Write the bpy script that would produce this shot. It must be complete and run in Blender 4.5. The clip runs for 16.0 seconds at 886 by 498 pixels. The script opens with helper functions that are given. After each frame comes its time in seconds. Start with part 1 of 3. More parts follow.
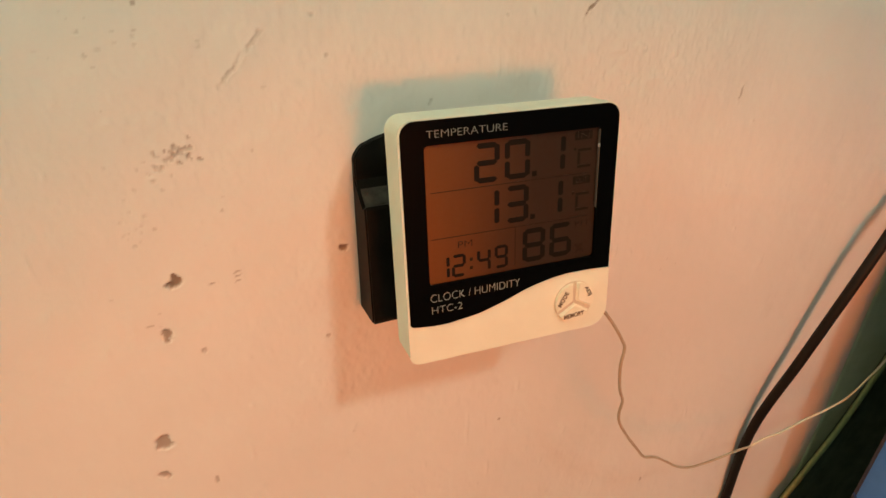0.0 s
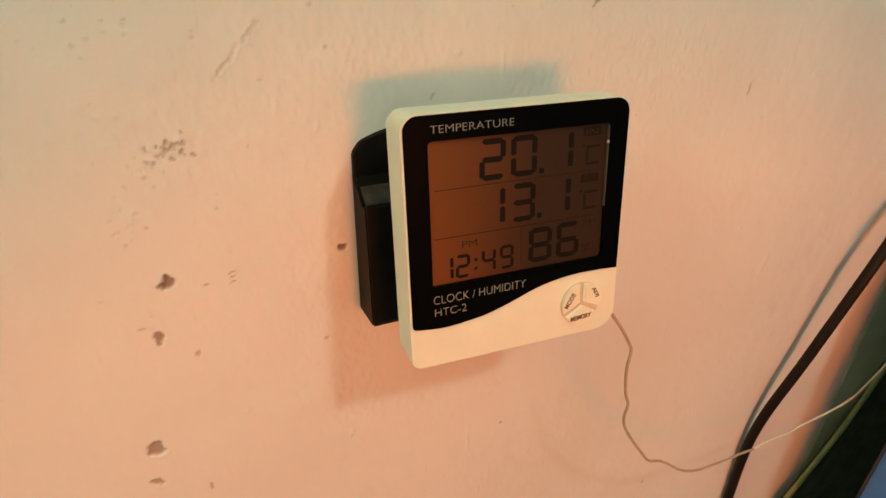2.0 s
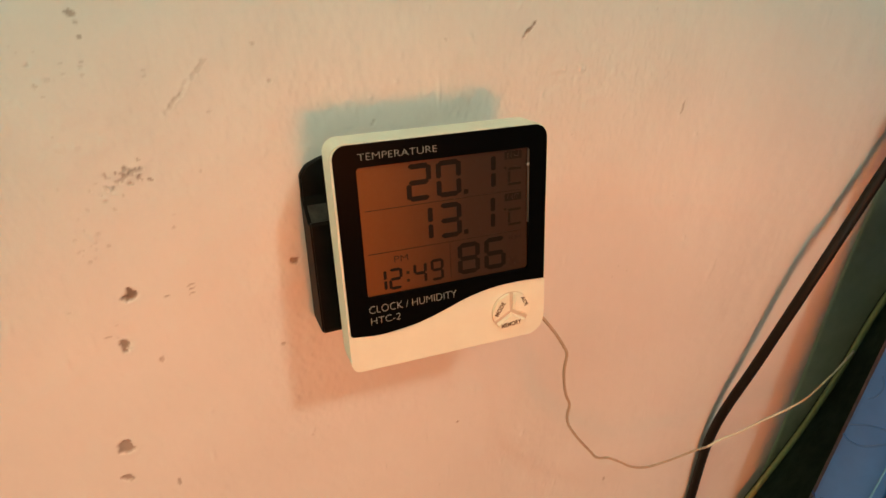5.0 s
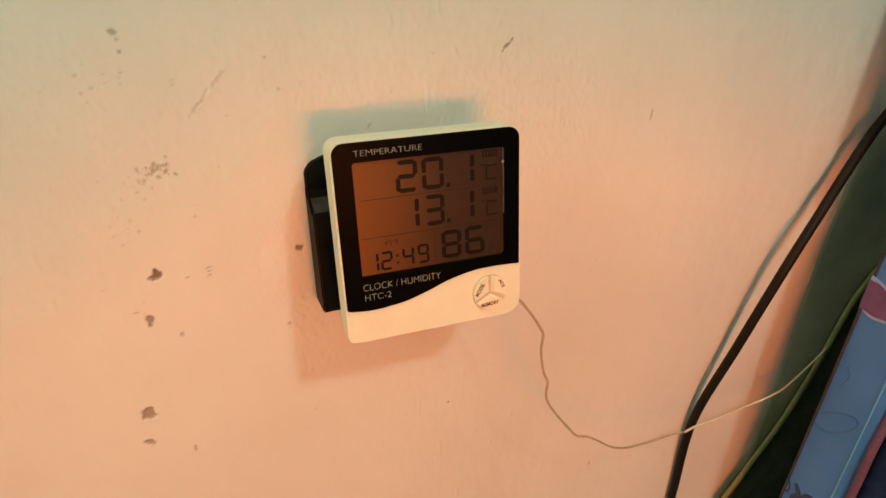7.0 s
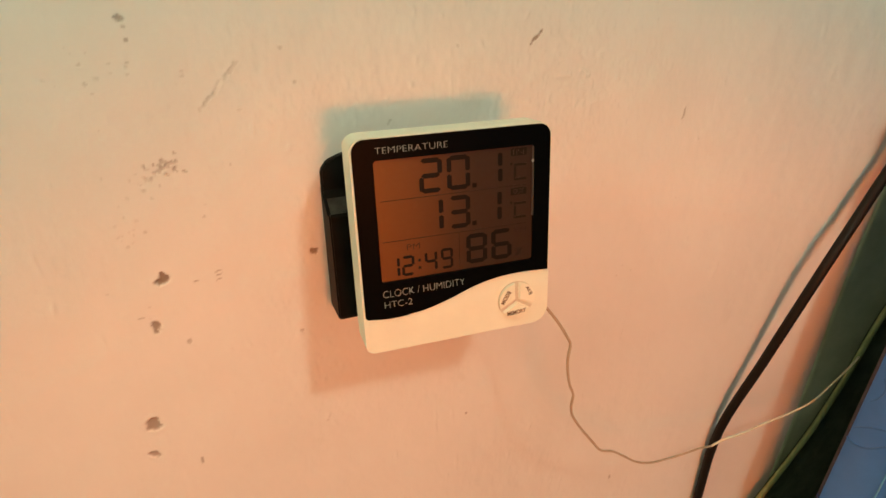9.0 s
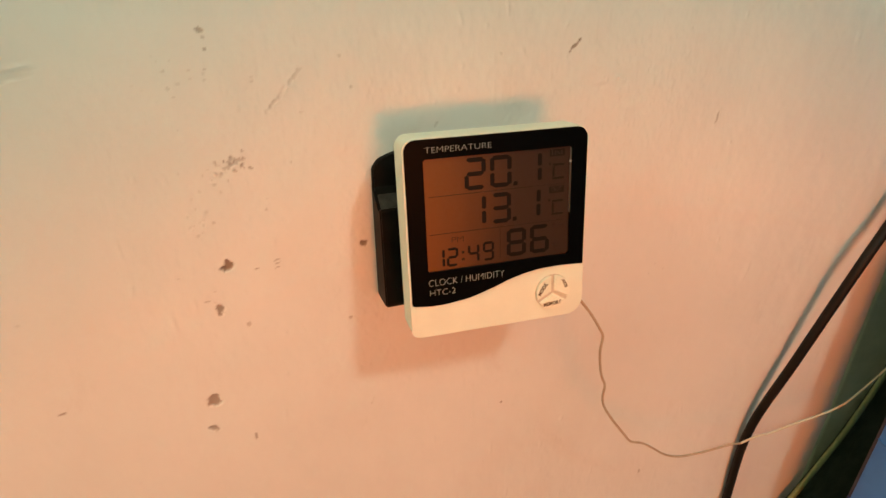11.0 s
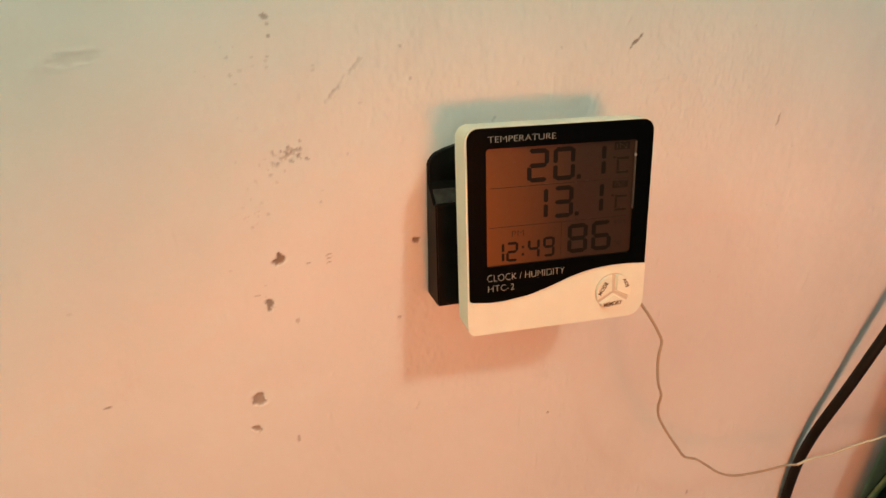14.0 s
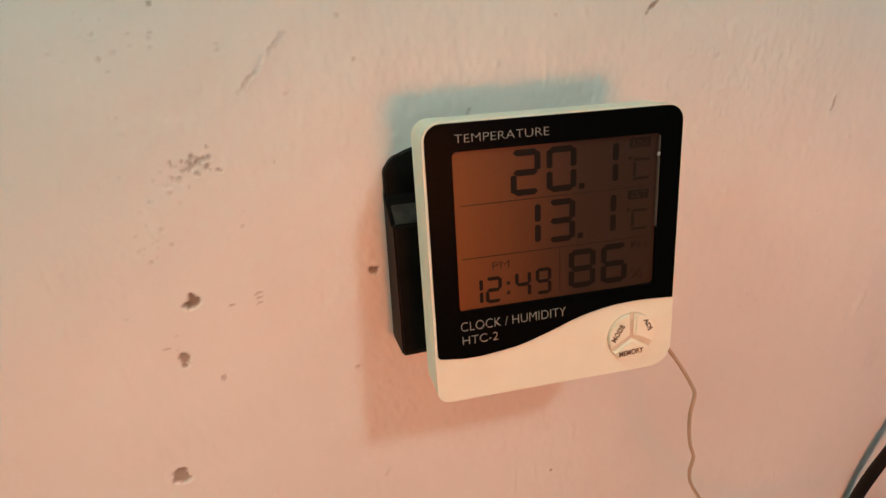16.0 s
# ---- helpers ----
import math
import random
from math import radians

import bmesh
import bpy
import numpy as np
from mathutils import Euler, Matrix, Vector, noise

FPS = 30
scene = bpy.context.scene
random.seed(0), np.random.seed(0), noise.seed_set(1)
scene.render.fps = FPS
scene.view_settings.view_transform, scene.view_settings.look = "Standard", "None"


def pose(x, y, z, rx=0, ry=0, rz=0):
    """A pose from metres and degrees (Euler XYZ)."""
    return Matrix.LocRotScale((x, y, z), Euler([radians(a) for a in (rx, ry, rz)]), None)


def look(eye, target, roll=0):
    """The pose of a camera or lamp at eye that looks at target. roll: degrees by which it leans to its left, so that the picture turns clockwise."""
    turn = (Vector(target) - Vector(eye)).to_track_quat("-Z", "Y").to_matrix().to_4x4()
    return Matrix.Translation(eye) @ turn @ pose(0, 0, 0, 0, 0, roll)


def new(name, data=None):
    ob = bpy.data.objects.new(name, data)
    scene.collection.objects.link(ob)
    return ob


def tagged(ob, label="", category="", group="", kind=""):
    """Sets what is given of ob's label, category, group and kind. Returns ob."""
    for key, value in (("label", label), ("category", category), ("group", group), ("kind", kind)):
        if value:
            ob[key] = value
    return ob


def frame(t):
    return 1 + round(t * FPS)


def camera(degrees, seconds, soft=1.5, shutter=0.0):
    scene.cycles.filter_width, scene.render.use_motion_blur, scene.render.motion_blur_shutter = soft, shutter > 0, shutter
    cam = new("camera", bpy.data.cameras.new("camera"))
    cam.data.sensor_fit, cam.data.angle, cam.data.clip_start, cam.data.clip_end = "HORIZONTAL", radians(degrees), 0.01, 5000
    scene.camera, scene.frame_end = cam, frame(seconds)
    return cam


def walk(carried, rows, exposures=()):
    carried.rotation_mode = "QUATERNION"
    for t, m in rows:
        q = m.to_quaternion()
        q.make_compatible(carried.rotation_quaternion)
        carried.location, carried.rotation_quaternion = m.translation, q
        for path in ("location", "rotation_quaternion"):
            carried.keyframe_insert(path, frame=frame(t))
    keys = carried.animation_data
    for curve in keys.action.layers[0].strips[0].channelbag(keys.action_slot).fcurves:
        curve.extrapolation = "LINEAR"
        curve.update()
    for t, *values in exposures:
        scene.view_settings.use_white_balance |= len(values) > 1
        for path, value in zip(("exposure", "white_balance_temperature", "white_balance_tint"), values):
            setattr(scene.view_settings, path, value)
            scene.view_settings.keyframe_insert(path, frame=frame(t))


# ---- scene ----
cam = camera(72.6, 16.0)
PATH = [
    (0, (-0.058, -0.255, 1.439), (0.631, 1.364, 0.488), 0.5),
    (0.5, (-0.051, -0.248, 1.434), (0.64, 1.37, 0.481), 0.6),
    (1, (-0.064, -0.241, 1.437), (0.638, 1.371, 0.485), 0.8),
    (1.5, (-0.062, -0.244, 1.435), (0.64, 1.365, 0.478), 0.9),
    (2, (-0.058, -0.246, 1.435), (0.646, 1.364, 0.481), 0.8),
    (2.5, (-0.064, -0.249, 1.442), (0.646, 1.36, 0.489), 0.8),
    (3, (-0.06, -0.252, 1.443), (0.644, 1.354, 0.482), 0.8),
    (3.5, (-0.049, -0.256, 1.437), (0.655, 1.357, 0.486), 0.7),
    (4, (-0.034, -0.255, 1.439), (0.664, 1.363, 0.492), 0.5),
    (4.5, (-0.035, -0.262, 1.446), (0.658, 1.354, 0.493), 0.3),
    (7, (-0.041, -0.317, 1.458), (0.626, 1.333, 0.545), -0.1),
    (7.5, (-0.039, -0.314, 1.46), (0.622, 1.337, 0.545), 0.0),
    (8, (-0.042, -0.305, 1.459), (0.618, 1.346, 0.543), 0.1),
    (8.5, (-0.043, -0.303, 1.455), (0.613, 1.353, 0.545), 0.1),
    (9, (-0.043, -0.297, 1.45), (0.608, 1.363, 0.544), 0.1),
    (11.5, (-0.068, -0.334, 1.457), (0.477, 1.369, 0.56), -0.4),
    (12, (-0.083, -0.381, 1.459), (0.461, 1.323, 0.563), -0.3),
    (12.5, (-0.092, -0.41, 1.464), (0.446, 1.317, 0.611), -0.4),
    (13, (-0.083, -0.387, 1.457), (0.446, 1.347, 0.613), -0.4),
    (13.5, (-0.08, -0.347, 1.441), (0.437, 1.4, 0.618), -0.4),
    (14, (-0.075, -0.309, 1.438), (0.431, 1.443, 0.615), -0.3),
    (14.5, (-0.06, -0.284, 1.43), (0.439, 1.468, 0.603), -0.4),
    (15, (-0.05, -0.261, 1.425), (0.443, 1.495, 0.604), -0.8),
    (15.5, (-0.042, -0.244, 1.421), (0.44, 1.512, 0.593), -1.3),
    (16, (-0.036, -0.24, 1.419), (0.45, 1.515, 0.592), -1.9),
]
walk(cam, [(t, look(eye, target, roll)) for t, eye, target, roll in PATH],
     [(0, -0.19, 6800, 10), (4.5, -0.19, 6800, 10), (7, -0.11, 7050, 10), (9, -0.11, 7050, 10), (11.5, -0.11, 6700, 10), (14, -0.11, 6500, 10), (15, -0.20, 6100, 10), (16, -0.27, 5750, 10)])

# ---- light ----
def lamp(name, kind, energy, color, m):
    data = bpy.data.lights.new(name, kind)
    data.energy, data.color = energy, color
    ob = new(name, data)
    ob.matrix_world = m
    return ob


world = bpy.data.worlds.new("sky")
scene.world = world
world.use_nodes = True
wn = world.node_tree.nodes
sky = wn.new("ShaderNodeTexSky")
sky.sky_type = "NISHITA"
sky.sun_disc = False
sky.sun_elevation, sky.sun_rotation = radians(40), radians(20)
wn["Background"].inputs["Strength"].default_value = 0.06
world.node_tree.links.new(sky.outputs[0], wn["Background"].inputs["Color"])

# unseen warm lamp in front of the clock; cone edge imitates a shadow high on the wall
WARM_AT = (0.060, -0.85, 1.30)
warm = lamp("warm_lamp", "SPOT", 20.8, (1.0, 0.20, 0.03), look(WARM_AT, (0.115, 0.0, 0.682)))
warm.data.shadow_soft_size = 0.105
warm.data.spot_size = 2 * radians(43.0)
warm.data.spot_blend = 0.01
# ceiling bulb, up to the right
bulb = lamp("ceiling_bulb", "POINT", 26.0, (0.80, 1.0, 0.84), pose(0.365, -1.03, 2.33))
bulb.data.shadow_soft_size = 0.06
# tube lamp high on the other side
tube_lamp = lamp("tube_lamp", "POINT", 17.5, (1.0, 1.0, 0.68), pose(-0.88, -0.38, 1.97))
tube_lamp.data.shadow_soft_size = 0.15
# fill light added for the room's ambient, in a made-up window behind the camera
room_fill = lamp("fill_light", "AREA", 3.0, (0.86, 1.0, 0.93), look((0.2, -2.65, 1.75), (0.2, 0.0, 1.55)))
room_fill.data.shape, room_fill.data.size, room_fill.data.size_y = "RECTANGLE", 1.5, 1.2


# ---- materials ----
def material(name, color, rough=0.5, metal=0.0, spec=0.5):
    m = bpy.data.materials.new(name)
    m.use_nodes = True
    b = m.node_tree.nodes["Principled BSDF"]
    b.inputs["Base Color"].default_value = (*color, 1)
    b.inputs["Roughness"].default_value = rough
    b.inputs["Metallic"].default_value = metal
    b.inputs["Specular IOR Level"].default_value = spec
    return m, m.node_tree, b


def node(tree, kind, **values):
    n = tree.nodes.new(kind)
    for key, value in values.items():
        n.inputs[key].default_value = value
    return n


def coords(tree, scale):
    tc, mp = tree.nodes.new("ShaderNodeTexCoord"), tree.nodes.new("ShaderNodeMapping")
    mp.inputs["Scale"].default_value = scale
    tree.links.new(tc.outputs["Object"], mp.inputs["Vector"])
    return mp.outputs["Vector"]


def grain(m, scale, low, high, bump=0.0, bump_scale=None, distance=0.001, stretch=(1, 1, 1)):
    """Two colours mixed by noise, and a fine bump."""
    mat, tree, b = m
    n = node(tree, "ShaderNodeTexNoise", Scale=scale, Detail=6.0, Roughness=0.6)
    tree.links.new(coords(tree, stretch), n.inputs["Vector"])
    r = tree.nodes.new("ShaderNodeValToRGB")
    r.color_ramp.elements[0].position, r.color_ramp.elements[1].position = 0.3, 0.7
    r.color_ramp.elements[0].color, r.color_ramp.elements[1].color = (*low, 1), (*high, 1)
    tree.links.new(n.outputs["Fac"], r.inputs["Fac"])
    tree.links.new(r.outputs["Color"], b.inputs["Base Color"])
    if bump:
        n2 = node(tree, "ShaderNodeTexNoise", Scale=bump_scale or scale, Detail=4.0)
        tree.links.new(coords(tree, stretch), n2.inputs["Vector"])
        bp = node(tree, "ShaderNodeBump", Strength=bump, Distance=distance)
        tree.links.new(n2.outputs["Fac"], bp.inputs["Height"])
        tree.links.new(bp.outputs["Normal"], b.inputs["Normal"])
    return mat


def wall_paint():
    mat, tree, b = material("wall_paint", (0.7, 0.66, 0.6), 0.44, spec=0.5)
    link = tree.links.new
    big = node(tree, "ShaderNodeTexNoise", Scale=5.0, Detail=5.0, Roughness=0.65)
    link(coords(tree, (1, 1, 0.8)), big.inputs["Vector"])
    ramp = tree.nodes.new("ShaderNodeValToRGB")
    e = ramp.color_ramp.elements
    e[0].position, e[0].color = 0.25, (0.66, 0.625, 0.58, 1)
    e[1].position, e[1].color = 0.75, (0.76, 0.73, 0.69, 1)
    link(big.outputs["Fac"], ramp.inputs["Fac"])
    # smudges
    smudge = node(tree, "ShaderNodeTexNoise", Scale=26.0, Detail=6.0, Roughness=0.7)
    link(coords(tree, (1, 1, 0.6)), smudge.inputs["Vector"])
    sr = tree.nodes.new("ShaderNodeValToRGB")
    sr.color_ramp.elements[0].position, sr.color_ramp.elements[1].position = 0.60, 0.82
    link(smudge.outputs["Fac"], sr.inputs["Fac"])
    amount = tree.nodes.new("ShaderNodeMath")
    amount.operation = "MULTIPLY"
    amount.inputs[1].default_value = 0.28
    link(sr.outputs["Color"], amount.inputs[0])
    m1 = tree.nodes.new("ShaderNodeMix")
    m1.data_type = "RGBA"
    m1.inputs["B"].default_value = (0.45, 0.38, 0.31, 1)
    link(amount.outputs[0], m1.inputs["Factor"])
    link(ramp.outputs["Color"], m1.inputs["A"])
    # bare plaster and dirt in the chips
    at = tree.nodes.new("ShaderNodeAttribute")
    at.attribute_name = "wear"
    m2 = tree.nodes.new("ShaderNodeMix")
    m2.data_type = "RGBA"
    m2.inputs["B"].default_value = (0.20, 0.125, 0.08, 1)
    link(at.outputs["Fac"], m2.inputs["Factor"])
    link(m1.outputs["Result"], m2.inputs["A"])
    link(m2.outputs["Result"], b.inputs["Base Color"])
    # brush strokes and orange peel, stronger in some patches
    brush = node(tree, "ShaderNodeTexNoise", Scale=120.0, Detail=4.0, Roughness=0.55)
    link(coords(tree, (1, 1, 0.22)), brush.inputs["Vector"])
    peel = node(tree, "ShaderNodeTexNoise", Scale=190.0, Detail=4.0, Roughness=0.6)
    link(coords(tree, (1, 1, 0.8)), peel.inputs["Vector"])
    patch = node(tree, "ShaderNodeTexNoise", Scale=14.0, Detail=3.0, Roughness=0.6)
    link(coords(tree, (1, 1, 1)), patch.inputs["Vector"])
    pr = tree.nodes.new("ShaderNodeMapRange")
    for key, value in (("From Min", 0.42), ("From Max", 0.68), ("To Min", 0.08), ("To Max", 0.34)):
        pr.inputs[key].default_value = value
    link(patch.outputs["Fac"], pr.inputs["Value"])
    mul = tree.nodes.new("ShaderNodeMath")
    mul.operation = "MULTIPLY"
    link(brush.outputs["Fac"], mul.inputs[0])
    link(pr.outputs["Result"], mul.inputs[1])
    add = tree.nodes.new("ShaderNodeMath")
    add.operation = "MULTIPLY_ADD"
    add.inputs[1].default_value = 0.55
    link(peel.outputs["Fac"], add.inputs[0])
    link(mul.outputs[0], add.inputs[2])
    bp = node(tree, "ShaderNodeBump", Strength=0.24, Distance=0.0012)
    link(add.outputs[0], bp.inputs["Height"])
    link(bp.outputs["Normal"], b.inputs["Normal"])
    return mat


def lcd_glass():
    """Display film with a warm reflection painted in: orange-brown left, dark towards the right."""
    mat, tree, b = material("lcd_glass", (0.08, 0.04, 0.025), 0.34, spec=0.22)
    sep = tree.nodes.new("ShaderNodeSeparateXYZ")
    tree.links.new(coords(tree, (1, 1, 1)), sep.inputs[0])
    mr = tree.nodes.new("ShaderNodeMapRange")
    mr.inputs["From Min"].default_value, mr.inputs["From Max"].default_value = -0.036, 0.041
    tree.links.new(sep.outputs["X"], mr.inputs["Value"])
    n = node(tree, "ShaderNodeTexNoise", Scale=45.0, Detail=4.0)
    tree.links.new(coords(tree, (1, 1, 0.3)), n.inputs["Vector"])
    add = tree.nodes.new("ShaderNodeMath")
    add.operation = "MULTIPLY_ADD"
    add.inputs[1].default_value = 0.25
    tree.links.new(n.outputs["Fac"], add.inputs[0])
    tree.links.new(mr.outputs["Result"], add.inputs[2])
    # reflected room light as a colour ramp, bright side to dark side
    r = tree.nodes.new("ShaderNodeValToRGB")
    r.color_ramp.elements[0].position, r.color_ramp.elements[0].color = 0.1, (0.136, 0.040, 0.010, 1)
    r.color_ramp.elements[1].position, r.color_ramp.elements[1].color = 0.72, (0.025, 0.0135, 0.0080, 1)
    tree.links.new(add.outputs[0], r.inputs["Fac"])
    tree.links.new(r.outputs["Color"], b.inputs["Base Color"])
    return mat


PAINT = wall_paint()
PLASTER = grain(material("plain_plaster", (0.6, 0.57, 0.52), 0.8), 4.0, (0.55, 0.52, 0.47), (0.64, 0.61, 0.56), 0.2, 60)
FLOOR = grain(material("floor_cement", (0.25, 0.22, 0.2), 0.6), 6.0, (0.2, 0.17, 0.15), (0.3, 0.27, 0.24), 0.2, 80)
WHITE = grain(material("white_plastic", (0.8, 0.78, 0.7), 0.42, spec=0.45), 40.0, (0.66, 0.67, 0.56), (0.72, 0.73, 0.61), 0.03, 900, 0.0003)
BUTTON = grain(material("button_plastic", (0.8, 0.78, 0.7), 0.38), 90.0, (0.70, 0.69, 0.56), (0.76, 0.75, 0.63), 0.03, 900, 0.0003)
# the body's plastic darkened: shade between the keys put into the colour
GROOVE = grain(material("shaded_plastic", (0.4, 0.33, 0.25), 0.7), 300.0, (0.50, 0.44, 0.34), (0.62, 0.56, 0.45))
BEZEL = material("black_gloss_panel", (0.0014, 0.0018, 0.002), 0.3, spec=0.02)[0]
LCD = lcd_glass()
SEGMENT = material("lcd_segment", (0.009, 0.008, 0.007), 0.4, spec=0.06)[0]
FAINT = material("lcd_faint_segment", (0.014, 0.011, 0.008), 0.4, spec=0.1)[0]
EDGE = material("glass_edge", (0.075, 0.06, 0.048), 0.3)[0]
PRINT = material("white_print", (0.31, 0.285, 0.26), 0.5)[0]
INK = material("dark_ink", (0.13, 0.09, 0.06), 0.5)[0]
BLACK = grain(material("black_plastic", (0.012, 0.011, 0.01), 0.5, spec=0.07), 60.0, (0.005, 0.0047, 0.0044), (0.011, 0.0097, 0.0083), 0.08, 500, 0.0004)
DUST = grain(material("dusty_plastic", (0.1, 0.1, 0.09), 0.8), 160.0, (0.013, 0.013, 0.012), (0.055, 0.052, 0.045), 0.3, 300, 0.0005)
CABLE = grain(material("cable_rubber", (0.008, 0.005, 0.003), 0.5, spec=0.2), 50.0, (0.006, 0.0038, 0.0025), (0.011, 0.007, 0.0045), 0.1, 400, 0.0004)
WIRE = grain(material("wire_sheath", (0.5, 0.46, 0.36), 0.5), 120.0, (0.36, 0.275, 0.19), (0.46, 0.36, 0.26))
CREAM = grain(material("cream_sheath", (0.75, 0.7, 0.55), 0.5), 120.0, (0.54, 0.48, 0.36), (0.62, 0.56, 0.43))
BLUE = grain(material("blue_printed_film", (0.14, 0.26, 0.42), 0.28, spec=0.5), 14.0, (0.034, 0.150, 0.46), (0.055, 0.205, 0.58), 0.16, 45, 0.002)
NAVY = grain(material("navy_fabric", (0.03, 0.05, 0.12), 0.9, spec=0.08), 120.0, (0.005, 0.014, 0.05), (0.012, 0.028, 0.085), 0.3, 700, 0.0006)
PINK = grain(material("pink_piping", (0.5, 0.2, 0.24), 0.6), 200.0, (0.085, 0.040, 0.085), (0.13, 0.065, 0.13), 0.2, 900, 0.0004)
MAUVE = grain(material("mauve_welt", (0.1, 0.08, 0.12), 0.6), 150.0, (0.02, 0.022, 0.036), (0.045, 0.042, 0.06))
SEAM = material("pale_seam", (0.10, 0.34, 0.58), 0.35)[0]
PETAL = grain(material("petal_print", (0.3, 0.1, 0.22), 0.35), 60.0, (0.085, 0.032, 0.11), (0.15, 0.07, 0.20))
PETAL_RIM = material("petal_rim_print", (0.26, 0.32, 0.56), 0.35)[0]
SWIRL = material("swirl_print", (0.016, 0.045, 0.15), 0.35)[0]
RIPPLE = material("ripple_print", (0.028, 0.135, 0.40), 0.3)[0]
CLOTH = grain(material("dark_cloth", (0.03, 0.035, 0.025), 0.9), 80.0, (0.10, 0.135, 0.08), (0.17, 0.21, 0.13), 0.3, 900, 0.0006)
HEM = grain(material("yellow_hem", (0.5, 0.48, 0.2), 0.7), 150.0, (0.16, 0.20, 0.08), (0.23, 0.27, 0.12), 0.2, 700, 0.0005)
# wall beside the mattress, its green shade put into the colour
SHADE_GREEN = grain(material("wall_shade", (0.3, 0.4, 0.26), 0.9, spec=0.1), 30.0, (0.54, 0.62, 0.46), (0.68, 0.74, 0.58), 0.35, 260, 0.001)
FRAME = grain(material("window_paint", (0.6, 0.6, 0.58), 0.5), 20.0, (0.55, 0.55, 0.53), (0.65, 0.65, 0.62))


# ---- mesh helpers ----
def finish(name, bm, mat, parent=None, label="", smooth=False):
    bmesh.ops.recalc_face_normals(bm, faces=bm.faces)
    me = bpy.data.meshes.new(name)
    bm.to_mesh(me)
    bm.free()
    if mat:
        me.materials.append(mat)
    for p in me.polygons:
        p.use_smooth = smooth
    ob = new(name, me)
    if parent:
        ob.parent = parent
    if label:
        ob["label"] = label
    return ob


part = finish


def box(x0, x1, y0, y1, z0, z1, bevel=0.0, segments=2):
    bm = bmesh.new()
    bmesh.ops.create_cube(bm, size=1)
    for v in bm.verts:
        v.co = Vector(((x0 + x1) / 2 + v.co.x * (x1 - x0), (y0 + y1) / 2 + v.co.y * (y1 - y0), (z0 + z1) / 2 + v.co.z * (z1 - z0)))
    if bevel:
        bmesh.ops.bevel(bm, geom=bm.edges[:], offset=bevel, segments=segments, profile=0.5, affect="EDGES")
    return bm


def prism(outline, depth, lift=0.0, into=None):
    """A flat outline (x, z) given thickness: its front at y = -lift, its back at y = depth - lift."""
    bm = into or bmesh.new()
    front = [bm.verts.new((x, -lift, z)) for x, z in outline]
    back = [bm.verts.new((x, depth - lift, z)) for x, z in outline]
    bm.faces.new(front)
    bm.faces.new(back[::-1])
    for i in range(len(front)):
        j = (i + 1) % len(front)
        bm.faces.new((front[i], back[i], back[j], front[j]))
    return bm


def rounded(x0, x1, z0, z1, r, steps=6):
    pts = []
    for cx, cz, a0 in ((x1 - r, z1 - r, 0), (x0 + r, z1 - r, 90), (x0 + r, z0 + r, 180), (x1 - r, z0 + r, 270)):
        for i in range(steps + 1):
            a = radians(a0 + 90 * i / steps)
            pts.append((cx + r * math.cos(a), cz + r * math.sin(a)))
    return pts


def smooth_line(points, steps=8):
    """A smooth line through the points."""
    p = [Vector(q) for q in points]
    p = [2 * p[0] - p[1]] + p + [2 * p[-1] - p[-2]]
    out = []
    for i in range(1, len(p) - 2):
        a, b, c, d = p[i - 1:i + 3]
        for k in range(steps):
            t = k / steps
            out.append(0.5 * (2 * b + (c - a) * t + (2 * a - 5 * b + 4 * c - d) * t * t + (3 * b - a - 3 * c + d) * t ** 3))
    out.append(p[-2])
    return out


def tube(points, radius, sides=10, steps=8, flat=1.0):
    line = smooth_line(points, steps)
    bm, rings = bmesh.new(), []
    for i, q in enumerate(line):
        way = (line[min(i + 1, len(line) - 1)] - line[max(i - 1, 0)]).normalized()
        side = way.cross(Vector((0, 1, 0)))
        side = side.normalized() if side.length > 1e-4 else Vector((1, 0, 0))
        up = side.cross(way)
        rings.append([bm.verts.new(q + radius * (math.cos(a) * side + flat * math.sin(a) * up)) for a in (2 * math.pi * k / sides for k in range(sides))])
    for a, b in zip(rings, rings[1:]):
        for k in range(sides):
            bm.faces.new((a[k], a[(k + 1) % sides], b[(k + 1) % sides], b[k]))
    bm.faces.new(rings[0])
    bm.faces.new(rings[-1][::-1])
    return bm


def lettering(text, width, height, depth=0.0002, thin=-0.018):
    """Raised letters in the x-z plane with the lower left corner at the origin, scaled to the size given."""
    cu = bpy.data.curves.new("lettering", "FONT")
    cu.body, cu.extrude, cu.offset = text, 0.01, thin
    tmp = new("lettering_source", cu)
    bpy.context.view_layer.update()
    me = bpy.data.meshes.new_from_object(tmp.evaluated_get(bpy.context.evaluated_depsgraph_get()))
    bm = bmesh.new()
    bm.from_mesh(me)
    bpy.data.objects.remove(tmp)
    bpy.data.meshes.remove(me)
    bpy.data.curves.remove(cu)
    xs, ys = [v.co.x for v in bm.verts], [v.co.y for v in bm.verts]
    x0, y0, sx, sy = min(xs), min(ys), width / (max(xs) - min(xs)), height / (max(ys) - min(ys))
    for v in bm.verts:
        v.co = Vector(((v.co.x - x0) * sx, -depth * (1 if v.co.z > 0 else 0), (v.co.y - y0) * sy))
    return bm


def moved(bm, m):
    bmesh.ops.transform(bm, matrix=m, verts=bm.verts)
    return bm


